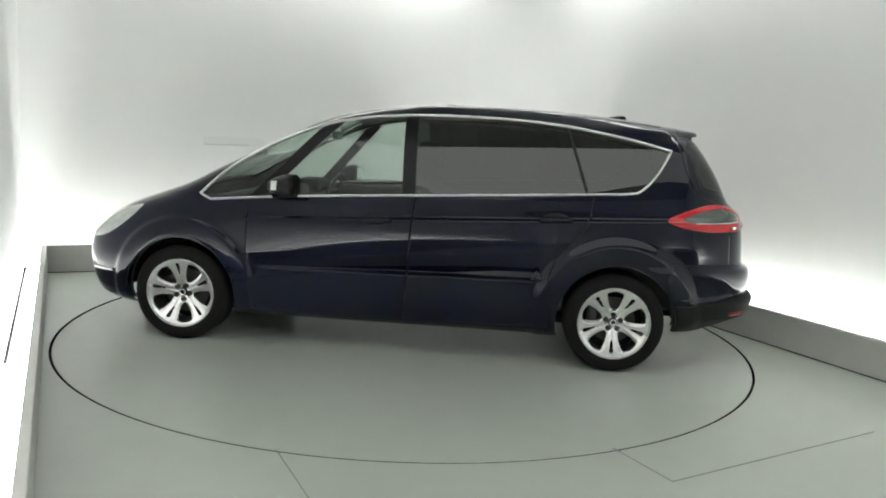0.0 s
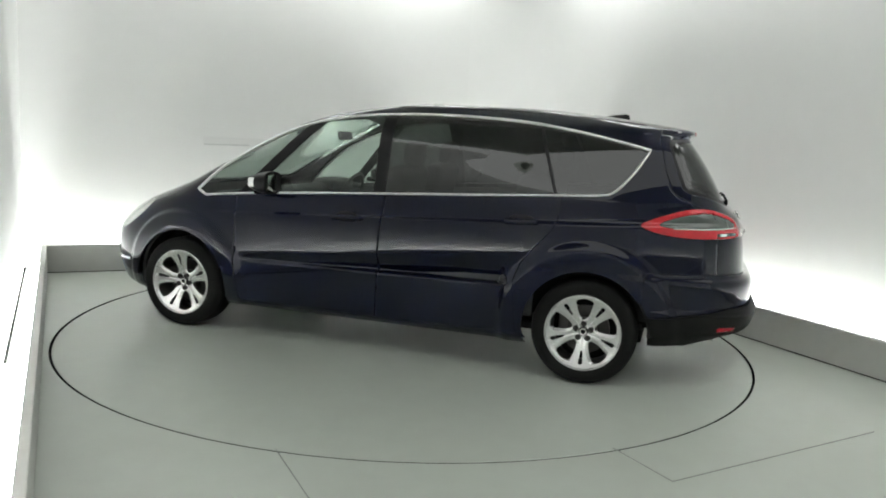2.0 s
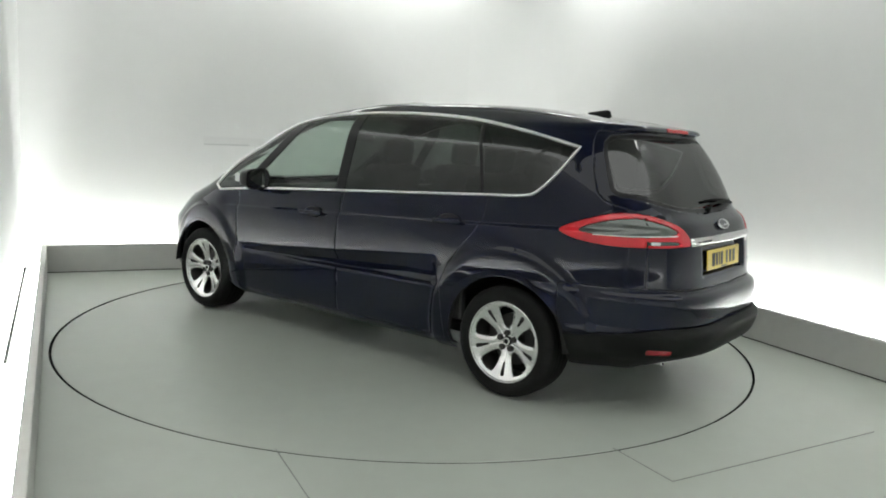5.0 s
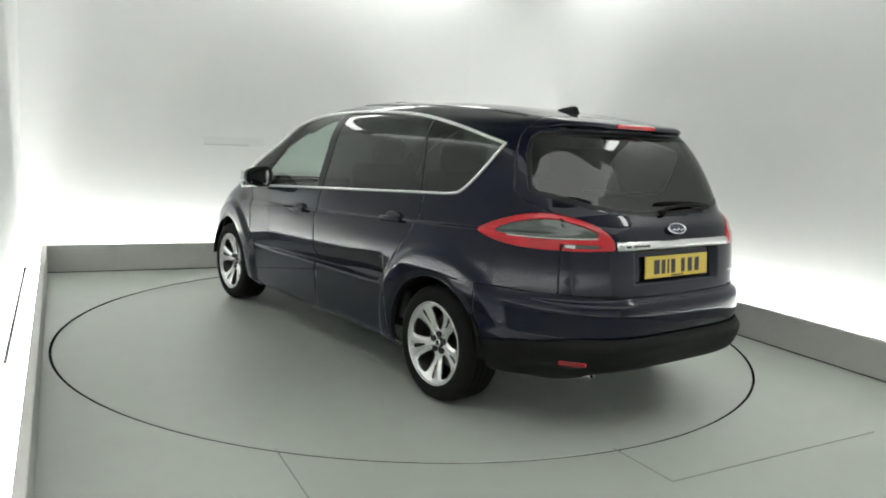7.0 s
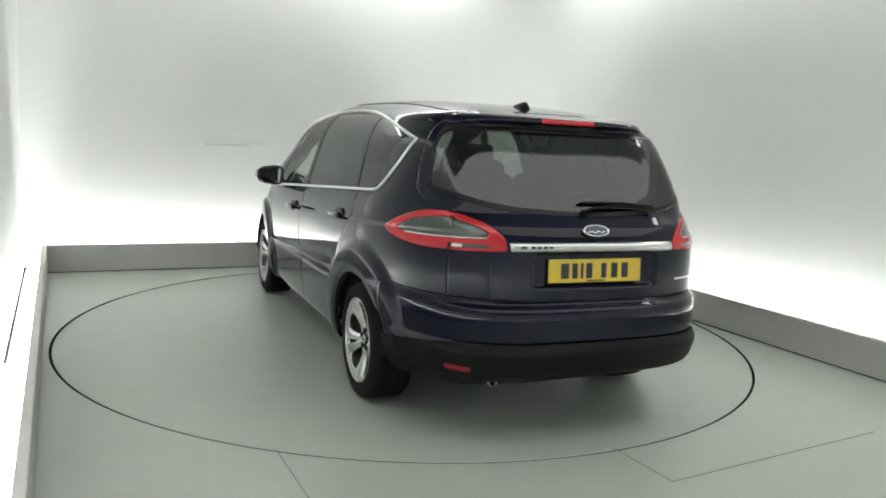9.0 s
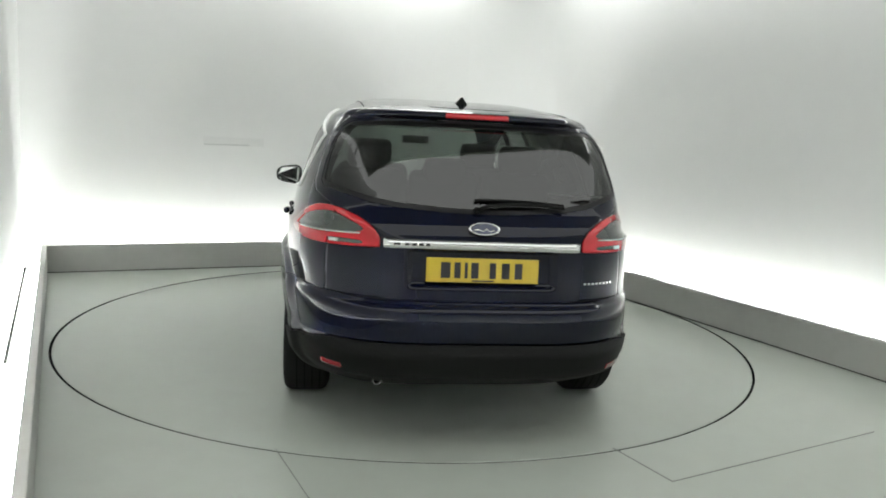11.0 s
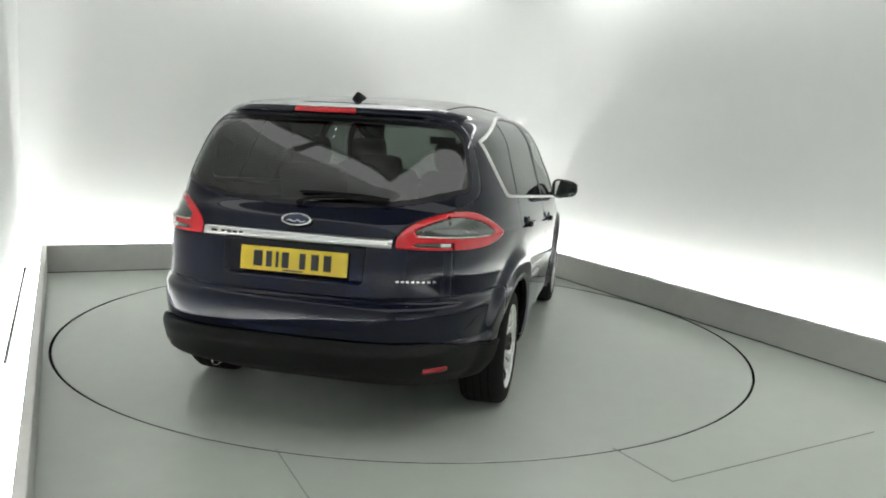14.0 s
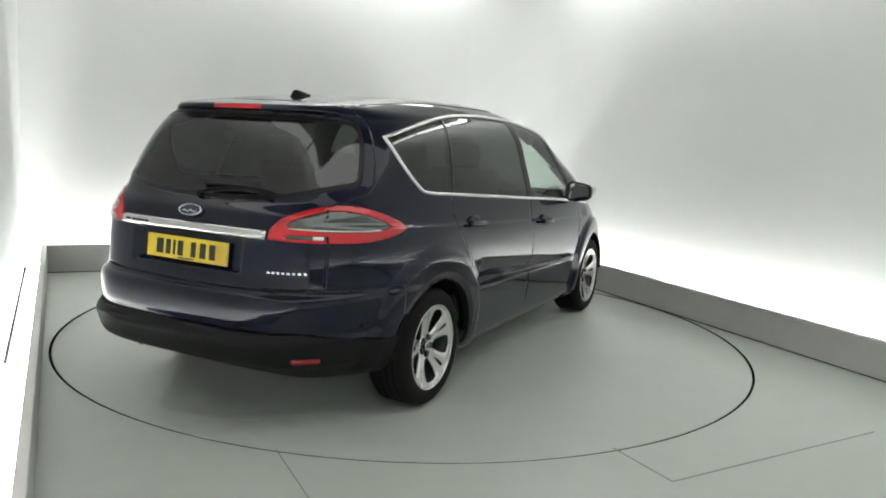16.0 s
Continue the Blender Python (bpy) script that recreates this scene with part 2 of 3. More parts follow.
def build_room():
    wall_block("wall_back", WL - .15, WB, WR + .15, WB + .15, 0, CEIL, WALL, "plain white painted booth wall washed from below")
    wall_block("wall_right", WR, WF, WR + .15, WB, 0, CEIL, WALL, "plain white painted booth wall beside the turntable")
    wall_block("wall_left", WL - .15, WF, WL, WB, 0, CEIL, WALL, "plain white painted booth wall, overlit")
    wall_block("wall_front", WL - .15, WF - .15, WR + .15, WF, 0, CEIL, WALL, "plain white end wall that closes the booth")
    wall_block("ceiling", WL - .15, WF - .15, WR + .15, WB + .15, CEIL, CEIL + .15, DARK_CEILING, "grey ceiling over the booth", category="ceiling")
    # wide coved corner
    r, col = COVE, []
    for k in range(25):
        a = math.pi / 2 * k / 24
        col.append((WR - r + r * math.cos(a), WB - r + r * math.sin(a)))
    bm = bmesh.new()
    lo = [bm.verts.new(in_room(x, y, 0)) for x, y in col]
    hi = [bm.verts.new(in_room(x, y, CEIL)) for x, y in col]
    for k in range(24):
        bm.faces.new((lo[k], hi[k], hi[k + 1], lo[k + 1]))
    tagged(part("wall_cove", bm, WALL, smooth=True), "wide rounded white corner between two booth walls", "wall", kind="structure")
    # floor with a round hole, and the trough behind the kerbs
    bm = bmesh.new()
    seg = 160
    ring = [bm.verts.new((TABLE_X + TABLE_R * math.cos(2 * math.pi * k / seg), TABLE_Y + TABLE_R * math.sin(2 * math.pi * k / seg), 0)) for k in range(seg)]
    c4 = [bm.verts.new(in_room(*q)) for q in ((WR, WB), (WL, WB), (WL, WF), (WR, WF))]
    edges = [bm.edges.new((ring[k], ring[(k + 1) % seg])) for k in range(seg)] + [bm.edges.new((c4[k], c4[(k + 1) % 4])) for k in range(4)]
    bmesh.ops.triangle_fill(bm, edges=edges, use_beauty=True)
    for f in bm.faces:
        f.normal_update()
        if f.normal.z < 0:
            f.normal_flip()
    tagged(part("floor", bm, FLOOR), "grey-green painted booth floor with faint dirt", "floor", kind="structure")
    pit = lathe([(TABLE_R, 0), (TABLE_R, -.06), (.01, -.06)], 160, False, pose(TABLE_X, TABLE_Y, 0, 90))
    tagged(part("floor_pit", pit, SEAM), "dark gap round the turntable disc", "floor", kind="structure")


def turntable():
    t = thing("turntable", "round grey-green painted turntable disc set flush in the floor", "turntable")
    r = TABLE_R - .010
    part("disc", lathe([(.002, -.001), (r - .010, -.001), (r - .006, -.004), (r - .006, -.05), (.002, -.05)], 160, True, pose(0, 0, 0, 90)), FLOOR, t, smooth=False)
    part("edge_band", lathe([(r - .006, -.004), (r, -.004), (r, -.05), (r - .006, -.05)], 160, True, pose(0, 0, 0, 90)), SEAM, t, "dark steel edge of the disc")
    return t


def kerbs():
    th = .045
    for nm, u0, v0, u1, v1 in (("kerb_back", U_LEFT - th, V_BACK, U_RIGHT + th, V_BACK + th),
                               ("kerb_front", U_LEFT, WF + .30, U_RIGHT, WF + .30 + th), ("kerb_right", U_RIGHT, -6.4, U_RIGHT + th, V_BACK), ("kerb_left", U_LEFT - th, -6.4, U_LEFT, V_BACK)):
        ob = part(nm, box(abs(u1 - u0), abs(v1 - v0), KERB_H, None, .006), KERB)
        ob.matrix_basis = ROOM @ Matrix.Translation(((u0 + u1) / 2, (v0 + v1) / 2, KERB_H / 2))
        tagged(ob, "low grey board kerb that hides the wall-wash lights", "kerb", kind="structure")
    for nm, u0, v0, u1, v1 in (("kerb_joint_back", U_LEFT, V_BACK - .003, U_RIGHT, V_BACK), ("kerb_joint_right", U_RIGHT - .003, -6.4, U_RIGHT, V_BACK - .003)):
        ob = part(nm, box(abs(u1 - u0), abs(v1 - v0), .007), SEAM)
        ob.matrix_basis = ROOM @ Matrix.Translation(((u0 + u1) / 2, (v0 + v1) / 2, .0045))
        tagged(ob, "thin dark joint under the kerb", "trim", kind="structure")


def light_tube(name, p0, p1, label, group):
    d = p1 - p0
    L = d.length
    t = thing(name, label, "light", Matrix.Translation((p0 + p1) / 2) @ pose(0, 0, 0, 0, 0, math.degrees(math.atan2(d.y, d.x))), group)
    return t, L


def strips():
    """Light tubes on the trough floor, behind the kerbs."""
    rb, rr = V_BACK + .205, U_RIGHT + .225
    runs = [((U_LEFT, rb), (2.25, rb)), ((rr, -6.0), (rr, 2.5)), ((U_LEFT - .075, -6.0), (U_LEFT - .075, V_BACK + .1)), ((-2.3, WF + .16), (2.3, WF + .16))]
    for (u0, v0), (u1, v1) in runs:
        n = max(1, round(math.hypot(u1 - u0, v1 - v0) / 1.5))
        for k in range(n):
            a, b = (k + .01) / n, (k + .99) / n
            p0, p1 = in_room(u0 + (u1 - u0) * a, v0 + (v1 - v0) * a, .07), in_room(u0 + (u1 - u0) * b, v0 + (v1 - v0) * b, .07)
            t, L = light_tube("wash_light", p0, p1, "white glowing light tube lying behind the kerb", "wash lights behind the kerbs")
            part("base", box(L, .05, .05, pose(0, 0, -.045), .004), KERB_TOP, t)
            part("tube", tube([(-L / 2, 0, 0), (L / 2, 0, 0)], .018, 10), STRIP, t, smooth=True)


def top_lights():
    """Tubes hung under the ceiling along the walls."""
    z = CEIL - .08
    runs = [((-2.2, WB - .30), (2.0, WB - .30)), ((WR - .30, -2.2), (WR - .30, 2.0))]
    for (u0, v0), (u1, v1) in runs:
        n = max(1, round(math.hypot(u1 - u0, v1 - v0) / 1.5))
        for k in range(n):
            a, b = (k + .03) / n, (k + .97) / n
            p0, p1 = in_room(u0 + (u1 - u0) * a, v0 + (v1 - v0) * a, z), in_room(u0 + (u1 - u0) * b, v0 + (v1 - v0) * b, z)
            t, L = light_tube("ceiling_light", p0, p1, "white tube light hung under the ceiling", "tube lights under the ceiling")
            part("housing", box(L, .12, .03, pose(0, 0, .065), .008), KERB_TOP, t)
            part("diffuser", tube([(-L / 2 + .02, 0, 0), (L / 2 - .02, 0, 0)], .05, 14), PANEL, t, smooth=True)


def soft_ceiling():
    # added dim, thick fill tubes that brighten the side walls and the glass reflections
    for u, k in [(WL + .22, k) for k in range(4)] + [(WR - .22, 0)]:
        v0, v1 = -5.6 + 2.0 * k + .03, -5.6 + 2.0 * (k + 1) - .03
        if u > 0:
            v0, v1 = -4.6, -2.5
        t, L = light_tube("added_fill_tube", in_room(u, v0, CEIL - .15), in_room(u, v1, CEIL - .15), "added dim thick fill tube along the wall top", "dim tube lights along the wall")
        part("housing", box(L, .20, .04, pose(0, 0, .13), .008), KERB_TOP, t)
        part("diffuser", tube([(-L / 2 + .02, 0, 0), (L / 2 - .02, 0, 0)], .115, 16), FILL_GLOW, t, smooth=True)
    t = thing("light_panel", "wide softly glowing light panel set in the ceiling", "light", ROOM @ Matrix.Translation(((WL + WR) / 2, -3.85, CEIL)))
    part("frame", box(5.20, 2.16, .05, pose(0, 0, -.025), .006), KERB_TOP, t)
    part("diffuser", box(5.14, 2.10, .01, pose(0, 0, -.056), .002), SOFT, t)


def joints():
    """Cut lines in the floor round the service hatch."""
    for p, q in (((1.009, -2.225), (1.181, -2.569)), ((1.181, -2.569), (2.50, -1.885)), ((-.564, -2.375), (-.33, -2.88))):
        p, q = Vector((*p, 0)), Vector((*q, 0))
        d = q - p
        ob = part("floor_joint", box(d.length, .0035, .004, None), JOINT)
        ob.matrix_basis = Matrix.Translation((p + q) / 2 + Vector((0, 0, .001))) @ pose(0, 0, 0, 0, 0, math.degrees(math.atan2(d.y, d.x)))
        tagged(ob, "thin dark joint in the painted floor", "floor", kind="structure")


def wall_joint():
    ob = part("wall_joint", box(.016, 3.14, .008), SEAM)
    ob.matrix_basis = ROOM @ Matrix.Translation((WL + .009, 1.36, .005))
    tagged(ob, "dark joint between the wall and the floor", "trim", kind="structure")
    ob = part("wall_streak", box(.62, .003, .085, None, .001), STREAK)
    ob.matrix_basis = ROOM @ Matrix.Translation((-.72, WB - .0012, 1.27))
    tagged(ob, "faint grey strip on the white wall", "wall", kind="structure")
    ob = part("wall_streak", box(.46, .003, .014, None, .001), STREAK_LINE)
    ob.matrix_basis = ROOM @ Matrix.Translation((-.79, WB - .0022, 1.235)) @ pose(0, 0, 0, 0, -.6)
    tagged(ob, "thin darker streak on the white wall", "wall", kind="structure")


COVE = .75
build_room()
TABLE = turntable()
kerbs()
strips()
top_lights()
joints()
wall_joint()
soft_ceiling()


# ---- the car ----
GLASS_FRONT = glass("pale_green_glass", (.68, .76, .71), 1.5)
GLASS_DARK = glass("privacy_glass", (.062, .070, .065), 1.52)
GLASS_REAR = glass("rear_privacy_glass", (.15, .165, .155), 1.56)
RED_LENS = material("red_lamp_lens", (.52, .010, .018), .15, coat=.6, vary=.12, scale=40)
SMOKE_LENS = material("smoked_lamp_lens", (.085, .094, .086), .15, .35, coat=.8, vary=.3, scale=30)
RED_DIM = material("red_reflector", (.30, .008, .016), .2, coat=.5, vary=.2, scale=60)
HEAD_LENS = material("headlamp_lens", (.60, .62, .60), .16, .35, coat=.8, vary=.38, scale=9)
CLEAR_LENS = material("clear_lamp_lens", (.72, .74, .72), .15, .25, coat=.8, vary=.15, scale=25)
PLATE_Y = material("yellow_plate", (.61, .44, .022), .28, coat=.4, vary=.05, scale=8)
INK = material("black_print", (.012, .012, .012), .4)
FABRIC = material("dark_seat_fabric", (.035, .036, .038), .9, vary=.25, scale=12, bump=.3, bump_scale=250)
TRIM = material("dark_cabin_plastic", (.03, .031, .031), .6, vary=.15, scale=8)
BADGE_BLUE = material("badge_blue", (.02, .03, .07), .25, coat=.5)

CAR = thing("car", "dark navy blue people carrier with chrome window trim", "car")
GX, GY, GZ = shape_sides(*make_grid())
GRID = np.stack([GX, GY, GZ], -1)
MIRROR_Y = np.array([1, -1, 1.0])
# outward normals of the grid
_du, _dv = np.gradient(GRID, axis=0), np.gradient(GRID, axis=1)
NORM = np.cross(_du, _dv)
NORM /= np.linalg.norm(NORM, axis=2, keepdims=True) + 1e-9
NORM *= np.sign((NORM * (GRID - np.array([-.2, 0, .8]))).sum(2, keepdims=True)) + 1e-9


def panel(name, g, mat, parent=None, label="", sides="LR", thick=.012, push=0.0):
    """Body panel: the region g > 0 of the surface, on the left, the right, or both as one mesh."""
    pts = GRID + push * NORM
    pts[0, :, 1] = pts[-1, :, 1] = 0
    v0, f0 = clip_grid(pts, g)
    verts, faces = [], []
    for s in sides:
        v, f = (v0, [k[::-1] for k in f0]) if s == "L" else ([q * MIRROR_Y for q in v0], f0)
        faces += [[i + len(verts) for i in k] for k in f]
        verts += list(v)
    ob = link_mesh(name, verts, faces, mat, parent or CAR, label, weld=2e-5)
    if thick:
        mod = ob.modifiers.new("thickness", "SOLIDIFY")
        mod.thickness, mod.offset = thick, -1
    return ob


def rounded(points, steps=6, closed=True):
    """Catmull-Rom outline through the points; a point given twice stays a sharp corner."""
    p = [Vector(q) for q in points]
    n, out = len(p), []
    for i in range(n if closed else n - 1):
        a, b, c, d = (p[(i + k) % n] if closed else p[min(max(i + k, 0), n - 1)] for k in (-1, 0, 1, 2))
        if (b - c).length < 1e-6:
            continue
        for k in range(steps):
            t = k / steps
            out.append(tuple(.5 * ((2 * b) + (c - a) * t + (2 * a - 5 * b + 4 * c - d) * t * t + (3 * b - a - 3 * c + d) * t ** 3)))
    if not closed:
        out.append(tuple(p[-1]))
    return out


# -- outlines on the surface --
DLO = rounded([(1.30, .985), (1.30, .985), (1.15, 1.134), (.98, 1.257), (.80, 1.358), (.58, 1.448), (.35, 1.513), (.06, 1.553), (-.30, 1.568), (-.67, 1.564),
               (-1.04, 1.538), (-1.41, 1.480), (-1.712, 1.413), (-1.712, 1.413), (-1.63, 1.272), (-1.535, 1.165), (-1.45, 1.138), (-1.19, 1.121),
               (-.14, 1.056), (.70, 1.003), (1.22, .953), (1.22, .953)])
D = inside_poly(GX, GZ, DLO)
D = np.where(GY > .4, D, -1)
REAR_PHI = np.arctan2(GY, -(GX + 1.4)) * .88
FRONT_PHI = np.arctan2(GY, GX - 1.3) * .88
TAIL = [(70.8, .982), (68.5, 1.010), (62, 1.050), (53.4, 1.087), (44.2, 1.087), (34.1, 1.043), (29.3, .985), (28.4, .928), (28.4, .928), (43.7, .922), (54.3, .922), (63.5, .938), (69, .962)]
TAIL_IN = [(64.5, .988), (57.6, 1.040), (47.3, 1.067), (38.5, 1.042), (33.5, .998), (42, .978), (55, .973)]
TAIL_LOW = [(43.2, .954), (38, .957), (33.5, .953), (33.5, .940), (38, .938), (43.2, .937)]


def phi_poly(pts):
    return rounded([(math.radians(a) * .88, z) for a, z in pts])


REARWARD = np.where(GX < -1.5, 1.0, -1.0)
FORWARD = np.where(GX > .1, 1.0, -1.0)
T_OUT = np.where(REARWARD > 0, inside_poly(REAR_PHI, GZ, phi_poly(TAIL)), -1)
T_IN = np.where(REARWARD > 0, inside_poly(REAR_PHI, GZ, phi_poly(TAIL_IN)), -1)
T_LOW = np.where(REARWARD > 0, inside_poly(REAR_PHI, GZ, phi_poly(TAIL_LOW)), -1)
RW_HALF = [(54.5, 1.486), (57.5, 1.45), (57.5, 1.38), (56.5, 1.30), (55, 1.20), (53, 1.176), (48, 1.164), (43, 1.149), (36, 1.123), (27.5, 1.102), (13, 1.087), (0, 1.083)]
RW_PTS = RW_HALF + [(-a, z) for a, z in RW_HALF[::-1][1:]] + [(-38, 1.497), (0, 1.503), (38, 1.497)]


def phi_flat(pts):
    return [(math.radians(a) * .88, z) for a, z in pts]


RW = np.where(REARWARD > 0, inside_poly(REAR_PHI, GZ, phi_flat(RW_PTS)), -1)
WS_POLY = [(-.68, 1.035), (0, 1.02), (.68, 1.035), (.61, 1.25), (.52, 1.46), (.46, 1.528), (0, 1.56), (-.46, 1.528), (-.52, 1.46), (-.61, 1.25)]
WS = np.where(FORWARD > 0, inside_poly(GY, GZ, WS_POLY), -1)
HEAD = [(34.4, .632), (37, .755), (47, .842), (60, .885), (60, .885), (57, .80), (48, .675), (41, .635)]
HL = np.where(GX > 1.4, inside_poly(FRONT_PHI, GZ, phi_poly(HEAD)), -1)
ARCH = np.minimum(np.hypot(GX - WHEEL_X, GZ - WHEEL_Z), np.hypot(GX + WHEEL_X, GZ - WHEEL_Z)) - ARCH_R
FDOOR = inside_poly(GX, GZ, [(.965, 1.02), (.968, .55), (.93, .245), (-.065, .245), (-.092, .72), (-.118, 1.10)])
RDOOR = inside_poly(GX, GZ, [(-.124, 1.10), (-.098, .72), (-.071, .245), (-1.02, .262), (-1.0, .42), (-.985, .60), (-1.02, .70), (-1.11, .815), (-1.20, .92), (-1.228, 1.0), (-1.24, 1.16)])
FDOOR, RDOOR = (np.where(GY > .5, np.minimum(f, -D - .004), -1) for f in (FDOOR, RDOOR))
GATE_HALF = [(60, 1.508), (61.5, 1.45), (61, 1.30), (59.5, 1.19), (57, 1.150), (50, 1.115), (46, 1.09), (44, .93), (43.6, .712), (0, .697)]
GATE_PTS = GATE_HALF + [(-a, z) for a, z in GATE_HALF[::-1][1:]]
GATE = np.where(REARWARD > 0, inside_poly(REAR_PHI, GZ, phi_flat(GATE_PTS)), -1)
BUMPER = np.where(REARWARD > 0, np.minimum(np.minimum(-1.74 - GX, .700 + .012 * bump01((GY - .5) / .2) - GZ), 1), -1)
Z_BLACK = .512 - .065 * bump01((GY - .62) / .30)
Z_CUT = .232 + .045 * bump01((GY - .46) / .30)
LOWER = np.minimum.reduce([BUMPER, Z_BLACK - GZ, GZ - Z_CUT])
UPPER = np.minimum(BUMPER, GZ - Z_BLACK)
BONNET = np.where(FORWARD > 0, np.minimum(np.minimum(.70 - GY, GZ - .77), np.minimum(GX - 1.3, 1.015 - GZ)), -1)
GRILLE = np.where(GX > 1.5, inside_poly(GY, GZ, [(-.50, .30), (.50, .30), (.56, .52), (-.56, .52)]), -1)
SPOILER = np.where(GX < -1.45, np.minimum(GZ - 1.508, -1.76 - GX), -1)
E_GAP = .0009
holes = np.minimum.reduce([ARCH, -D, -T_OUT, -RW, -WS, -HL, -GRILLE])
rest = np.minimum.reduce([holes, -FDOOR - E_GAP, -RDOOR - E_GAP, -GATE - E_GAP, -BUMPER - E_GAP, -BONNET - E_GAP, -SPOILER])

panel("body", rest, PAINT, thick=.003)
for side in "LR":
    panel("front_door", np.minimum(FDOOR - E_GAP, ARCH), PAINT, sides=side)
    panel("rear_door", np.minimum(RDOOR - E_GAP, ARCH), PAINT, sides=side)
panel("bonnet", np.minimum.reduce([BONNET - E_GAP, -HL, -WS]), PAINT)
panel("grille", GRILLE, BLACK, push=-.012)
gate = panel("tailgate", np.minimum.reduce([GATE - E_GAP, -RW, -T_OUT, -SPOILER]), PAINT)
panel("rear_bumper", np.minimum.reduce([UPPER - .0015, -GATE - E_GAP, ARCH]), PAINT)
lower_bumper = panel("lower_bumper", np.minimum(LOWER - .0015, ARCH), BLACK, label="matt black plastic lower bumper", push=.011)
panel("lining", np.minimum.reduce([holes, -RW - .022, -D - .03, np.where(GX < -1.45, GZ - Z_CUT - .012, 1)]), TRIM, push=-.028, thick=0)

# -- glass --
line_q = (GX - .90) * .738 + (GZ - 1.0) * .675       # slanted front pillar
line_b = GX + .082 - (GZ - 1.05) * .04               # middle pillar
line_c = GX + 1.205 - (GZ - 1.11) * .34              # rear pillar
for side in "LR":
    for nm, g, mat, lab in (("quarter_glass", line_q - .034, GLASS_FRONT, "pale green front quarter glass"),
                            ("front_window", np.minimum(-line_q - .034, line_b - .048), GLASS_FRONT, "pale green clear door glass"),
                            ("rear_window", np.minimum(-line_b - .034, line_c - .012), GLASS_DARK, "dark privacy glass"),
                            ("rear_quarter_glass", -line_c - .004, GLASS_DARK, "dark privacy glass")):
        panel(nm, np.minimum(D + .002, g), mat, sides=side, thick=0, push=-.006, label=lab)
    for g in (.036 - np.abs(line_q), np.minimum(line_b + .036, .050 - line_b), np.minimum(line_c + .006, .014 - line_c)):
        panel("pillar_trim", np.minimum(D + .002, g), GLOSS_BLACK, sides=side, thick=.01, push=-.0045, label="gloss black pillar trim")
panel("tailgate_glass", RW + .002, GLASS_REAR, gate, "dark tinted rear screen", thick=0, push=-.005)
panel("tailgate_glass_edge", np.minimum(RW + .004, .022 - RW), GLOSS_BLACK, gate, "black printed glass edge", thick=.003, push=-.0035)
panel("windscreen", WS + .002, GLASS_FRONT, label="pale green windscreen", thick=0, push=-.005)


# -- points on the surface --
def surf_y(x, z):
    """Half width of the flank at (x, z)."""
    j = int(np.argmin(np.abs(GZ[0] - z)))
    out = []
    for k in (max(j - 1, 0), j, min(j + 1, GZ.shape[1] - 1)):
        out.append(np.interp(x, GX[:, k], GY[:, k]))
    zz = GZ[0, [max(j - 1, 0), j, min(j + 1, GZ.shape[1] - 1)]]
    return float(np.interp(z, zz, out))


def surf_x(y, z):
    """The tail's x at (y, z)."""
    j = int(np.clip(np.searchsorted(GZ[0], z), 1, GZ.shape[1] - 1))
    half = GX.shape[0] // 2
    a, b = (np.interp(abs(y), GY[:half, k], GX[:half, k]) for k in (j - 1, j))
    t = (z - GZ[0, j - 1]) / (GZ[0, j] - GZ[0, j - 1])
    return float(a + (b - a) * t)


def flank(x, z, s, out=0.0):
    return Vector((x, s * (surf_y(x, z) + out), z))


# -- chrome round the side windows --
for s in (1, -1):
    pts = [flank(x, z, s, .002) for x, z in DLO]
    part("window_trim", tube(pts, .0108, 8, True, .75), BRIGHT_TRIM, CAR, "bright chrome window surround", smooth=True)


def roof_z(x, y):
    """Height of the roof at (x, y)."""
    zs, ys = [], []
    for j in range(GZ.shape[1]):
        if GZ[0, j] > 1.44:
            zs.append(GZ[0, j])
            ys.append(np.interp(x, GX[:, j], GY[:, j], left=0, right=0))
    return float(np.interp(-y, -np.array(ys), zs))


for s in (1, -1):
    line = [(x, s * .535, roof_z(x, .535) - .001) for x in np.linspace(-.05, -1.66, 37)]
    part("roof_moulding", tube(line, .0045, 6), BLACK, CAR, "thin black roof moulding", smooth=True)

